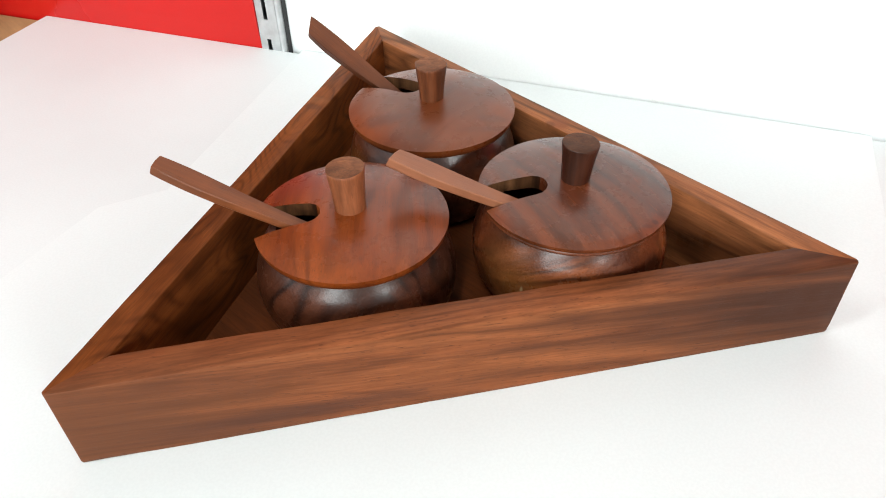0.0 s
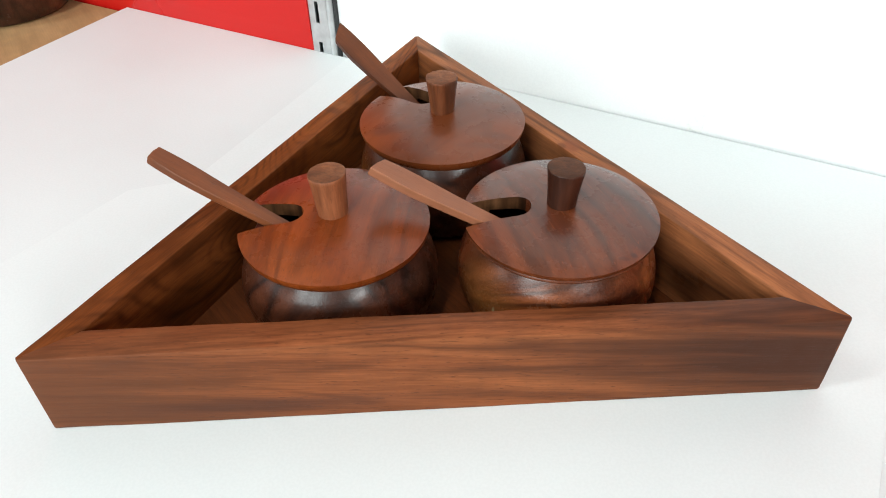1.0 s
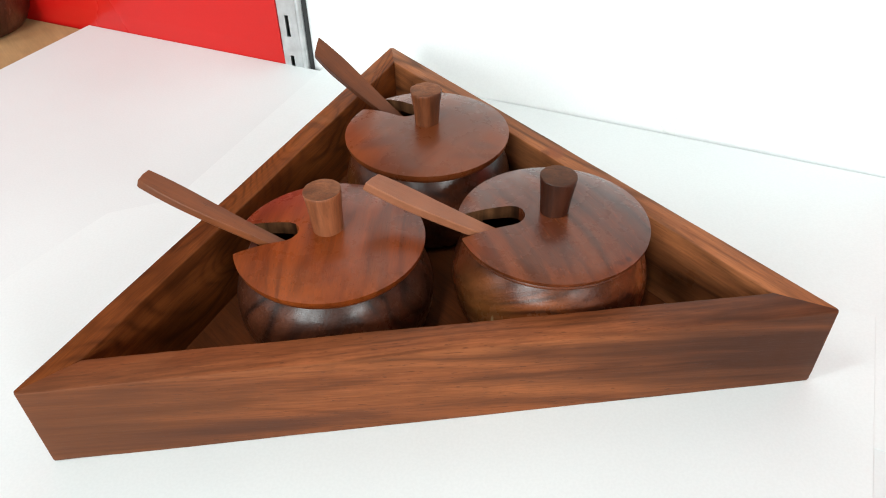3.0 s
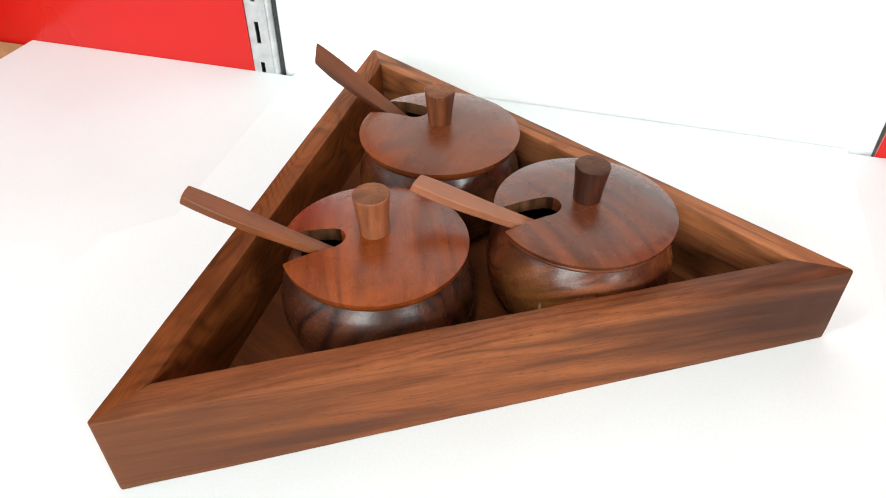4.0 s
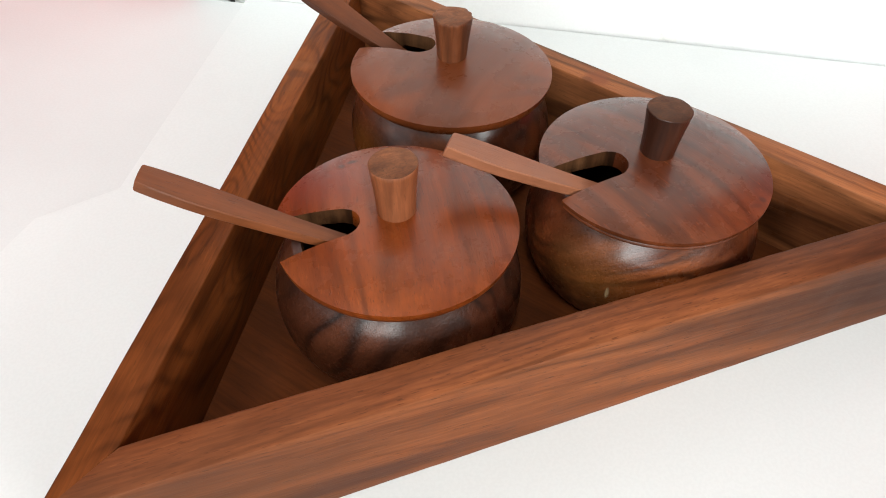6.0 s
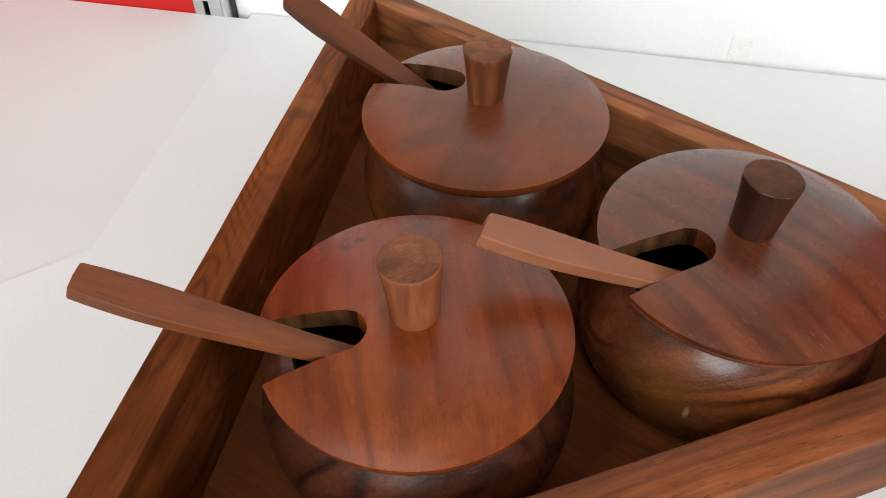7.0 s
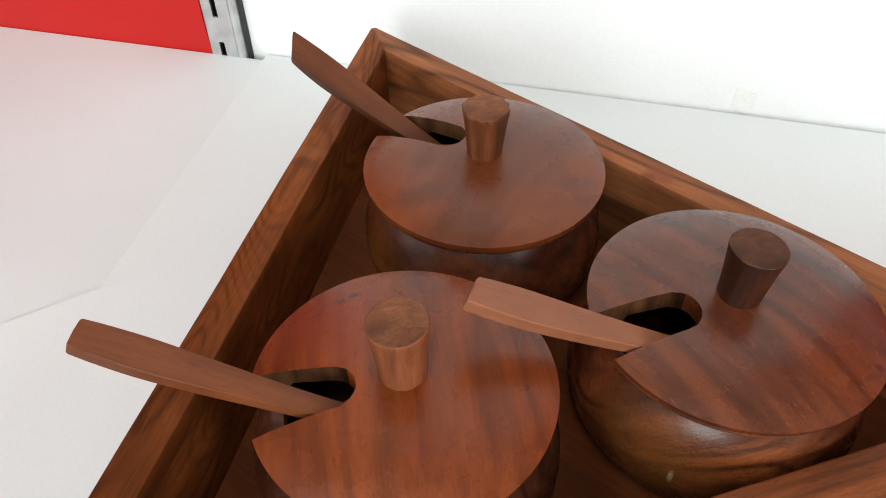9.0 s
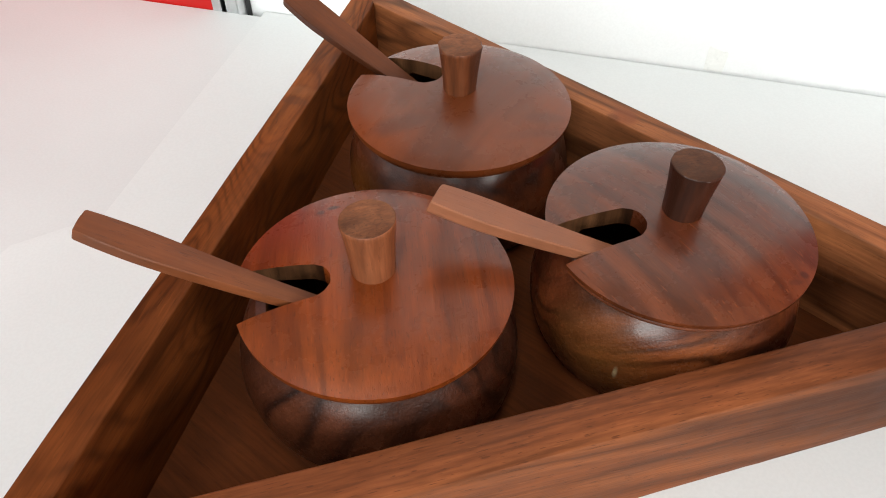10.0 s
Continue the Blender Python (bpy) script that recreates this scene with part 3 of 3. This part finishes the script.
END_GRAIN = [wood("end_grain", (0.0680 * k, 0.0215 * k, 0.0090 * k), (0.1350 * k, 0.0460 * k, 0.0185 * k), (0.2050 * k, 0.0780 * k, 0.0340 * k), turn=(0, 35, 0), seed=9.3, rough=0.6, coat=0.0, figure=2.0, fibres=0.7, pores=1.0, pits=1.5) for k in (1.2, 0.55)]
LID = [
    wood("lid_wood_orange", (0.0888, 0.0161, 0.0029), (0.1729, 0.0329, 0.0049), (0.2617, 0.0561, 0.0079), rings=(10.0, 0.18), veins=0.3, pores=0.9, turn=(0, 0, -80), seed=0.9, rough=0.42, coat=0.66, gloss=(0.22, 0.36), pale=0.3, contrast=0.42, spec=0.1, fibres=0.35, patch=((-0.016, 0.024, 0.043), 0.012, (0.20, 0.03, 0.012)), marks=[((-0.0058, 0.0285, 0.044), (0.0022, 0.0012, 0.004), (0.03, 0.01, 0.006), 0.85), ((-0.0095, 0.0275, 0.044), (0.0013, 0.0012, 0.004), (0.03, 0.01, 0.006), 0.75)]),
    wood("lid_wood_red", (0.0732, 0.0180, 0.0046), (0.1365, 0.0308, 0.0071), (0.1918, 0.0467, 0.0104), rings=(5.0, 0.14), turn=(0, 0, -40), seed=1.9, rough=0.42, coat=0.7, gloss=(0.22, 0.36), contrast=0.4, fibres=0.15, spec=0.1, warp=0.006, figure=0.5, pores=0.2, lines=0.15, veins=0.1, marks=[((-0.022, -0.012, 0.046), (0.013, 0.0045, 0.006), (0.07, 0.022, 0.011), 0.55), ((0.024, -0.02, 0.046), (0.009, 0.0024, 0.006), (0.08, 0.024, 0.012), 0.4), ((0.014, -0.027, 0.046), (0.012, 0.002, 0.006), (0.09, 0.026, 0.013), 0.3)]),
    wood("lid_wood_dark", (0.0601, 0.0141, 0.0052), (0.1042, 0.0240, 0.0078), (0.1718, 0.0429, 0.0120), rings=(11.0, 0.24), veins=0.45, pores=0.8, turn=(0, 0, 72), seed=2.9, rough=0.42, coat=0.85, gloss=(0.2, 0.34), pale=0.7, contrast=0.4, lines=0.25, warp=0.004, spec=0.1, fibres=0.35, marks=[((0.0215, -0.0275, 0.046), (0.0018, 0.0014, 0.004), (0.03, 0.01, 0.008), 0.8), ((0.0176, -0.0293, 0.046), (0.003, 0.001, 0.004), (0.035, 0.011, 0.008), 0.5)]),
]
JAR = [
    wood("jar_wood_dark", (0.0225, 0.0064, 0.0030), (0.0500, 0.0132, 0.0052), (0.0900, 0.0240, 0.0088), rings=(10.0, 0.35), turn=(0, 60, 20), seed=4.9, rough=0.36, coat=0.8, gloss=(0.2, 0.34), spec=0.2, worn=0.5, pits=2.4, pores=1.0, figure=0.9, contrast=0.8),
    wood("jar_wood_amber", (0.0140, 0.0042, 0.0020), (0.0430, 0.0102, 0.0037), (0.1000, 0.0245, 0.0070), patch=((-0.034, -0.010, 0.020), 0.012, (0.2200, 0.0680, 0.0120)), rings=(8.0, 0.35), turn=(0, 50, 90), seed=6.1, rough=0.36, coat=0.8, gloss=(0.2, 0.34), spec=0.2, worn=0.5, pits=2.4, pores=1.0, figure=0.9, contrast=1.1),
    wood("jar_wood_olive", (0.0260, 0.0068, 0.0026), (0.0884, 0.0201, 0.0058), (0.1950, 0.0512, 0.0138), rings=(12.0, 0.3), turn=(0, 25, 20), patch=((-0.028, -0.022, 0.020), 0.012, (0.215, 0.076, 0.018)), marks=[((-0.0276, -0.0271, 0.0212), (0.0008, 0.0008, 0.0028), (0.4, 0.28, 0.15), 0.85)], seed=7.4, rough=0.36, coat=0.8, gloss=(0.2, 0.34), spec=0.2, worn=0.5, pits=2.4, pores=1.0, figure=1.1, contrast=1.1),
]
KNOB = [
    wood("knob_wood_pale", (0.0950, 0.0260, 0.0090), (0.2050, 0.0600, 0.0215), (0.2900, 0.0930, 0.0370), turn=(0, 90, 0), contrast=1.1, seed=1.1, rough=0.45, coat=0.1),
    wood("knob_wood_streaked", (0.0700, 0.0220, 0.0090), (0.1500, 0.0430, 0.0150), (0.2300, 0.0680, 0.0240), figure=1.6, turn=(0, 90, 0), seed=2.2, rough=0.42, coat=0.1, contrast=1.1),
    wood("knob_wood_dark", (0.0200, 0.0060, 0.0030), (0.0450, 0.0130, 0.0060), (0.0850, 0.0220, 0.0090), turn=(0, 90, 0), seed=3.3, rough=0.36, coat=0.25),
]
spice_jar(0.1022, 0.0549, 0.0365, 0.0407, 0.0657, (-0.0168, 0.0006, 0.0056, 180, 163), JAR[0], LID[0], KNOB[0], "round rosewood jar with notched lid and pale orange-brown knob", 0.006, (0, -1.5), 0.0058)
spice_jar(0.1467, 0.1266, 0.0377, 0.0420, 0.0655, (-0.0084, 0.0125, 0.0062, 134, 130), JAR[1], LID[1], KNOB[1], "round rosewood jar with reddish notched lid and streaked knob", 0.035, (0, 0), 0.0054)
spice_jar(0.1882, 0.0517, 0.0370, 0.0425, 0.0657, (-0.0172, -0.0002, 0.0059, 181, 174), JAR[2], LID[2], KNOB[2], "round rosewood jar with purplish-brown notched lid and dark knob", 0.009, (0, 2.5), 0.0055, True)


# ---------------------------------------------------------------- spoons
def spoon(end, toward, tip, material, label, skew=0.0, wide=1.0):
    """A flat carved spoon from its handle's end down into a jar; tip leans its broad face."""
    e, p = Vector(end), Vector(toward)
    x = (p - e).normalized()
    y = Vector((0, 0, 1)).cross(x).normalized()
    z = x.cross(y)
    m = Matrix((x, y, z)).transposed().to_4x4()
    m.translation = e
    thing = empty("wooden_spoon", m @ pose(0, 0, 0, tip, 0, 0), label, "spoon", "spoons in the jars")
    section = ((-1, -0.7), (-0.9, -1), (0.9, -1), (1, -0.7), (1, 0.72), (0.95, 0.94), (0.0, 1.0), (-0.95, 0.94), (-1, 0.72))

    def loft(line, thick):
        bm = bmesh.new()
        rows = []
        for s, w, drop in line:
            shift = skew * (1 - min(1.0, s / 0.02))
            rows.append([bm.verts.new((s + shift * a * w, a * w, c * thick(s) + drop)) for a, c in section])
        n = len(section)
        for r0, r1 in zip(rows, rows[1:]):
            for k in range(n):
                bm.faces.new((r0[k], r0[(k + 1) % n], r1[(k + 1) % n], r1[k]))
        caps = [bm.faces.new(rows[0][::-1]), bm.faces.new(rows[-1])]
        return bm, caps

    half = curve_through([(0.0, 0.0044), (0.006, 0.0050), (0.016, 0.0053), (0.03, 0.0046), (0.045, 0.0036), (0.056, 0.0031), (0.060, 0.0031)], 5)
    line = [(q.x, q.y * 0.95 * wide, -0.0006 * math.sin(math.pi * min(1.0, q.x / 0.060))) for q in half]
    bm, caps = loft(line, lambda s: 0.0020 - 0.0003 * min(1, s / 0.06))
    bmesh.ops.bevel(bm, geom=list(caps[0].edges), offset=0.0006, segments=2, profile=0.5, affect="EDGES")
    part("handle", bm, material, thing, smooth=24)
    # bowl: shallow oval dish
    bm = bmesh.new()
    grid = []
    for i in range(13):
        a = i / 12
        w = 0.0031 + 0.0049 * math.sin(math.pi * min(1.0, a * 1.02) ** 0.8) if a < 0.97 else 0.0022
        top, low = [], []
        for j in range(9):
            c = -1 + 2 * j / 8
            dip = 0.0034 * math.sin(math.pi * a) * (1 - c * c)
            top.append(bm.verts.new((0.0595 + 0.026 * a, c * w, 0.0012 - dip)))
            low.append(bm.verts.new((0.0595 + 0.026 * a, c * w * 0.96, -0.0012 - dip * 1.05)))
        grid.append((top, low))
    for (t0, l0), (t1, l1) in zip(grid, grid[1:]):
        for j in range(8):
            bm.faces.new((t0[j], t1[j], t1[j + 1], t0[j + 1]))
            bm.faces.new((l0[j], l0[j + 1], l1[j + 1], l1[j]))
        for j in (0, 8):
            bm.faces.new((t0[j], l0[j], l1[j], t1[j]))
    for top, low in (grid[0], grid[-1]):
        for j in range(8):
            bm.faces.new((top[j], top[j + 1], low[j + 1], low[j]))
    part("bowl", bm, material, thing, smooth=50)
    return thing


spoon((0.0353, 0.0708, 0.0700), (0.0783, 0.0541, 0.0496), 0, SPOON[0], "brown wooden spoon with flat handle leaning out of a jar", 0.0, 0.86)
spoon((0.0976, 0.1819, 0.0677), (0.1290, 0.1527, 0.0464), 15, SPOON[1], "brown wooden spoon with flat handle leaning out of the reddish-lidded jar", -0.7)
spoon((0.1194, 0.0590, 0.0683), (0.1587, 0.0492, 0.0494), 0, SPOON[2], "paler pinkish wooden spoon leaning out of the dark-knobbed jar", 0.4)
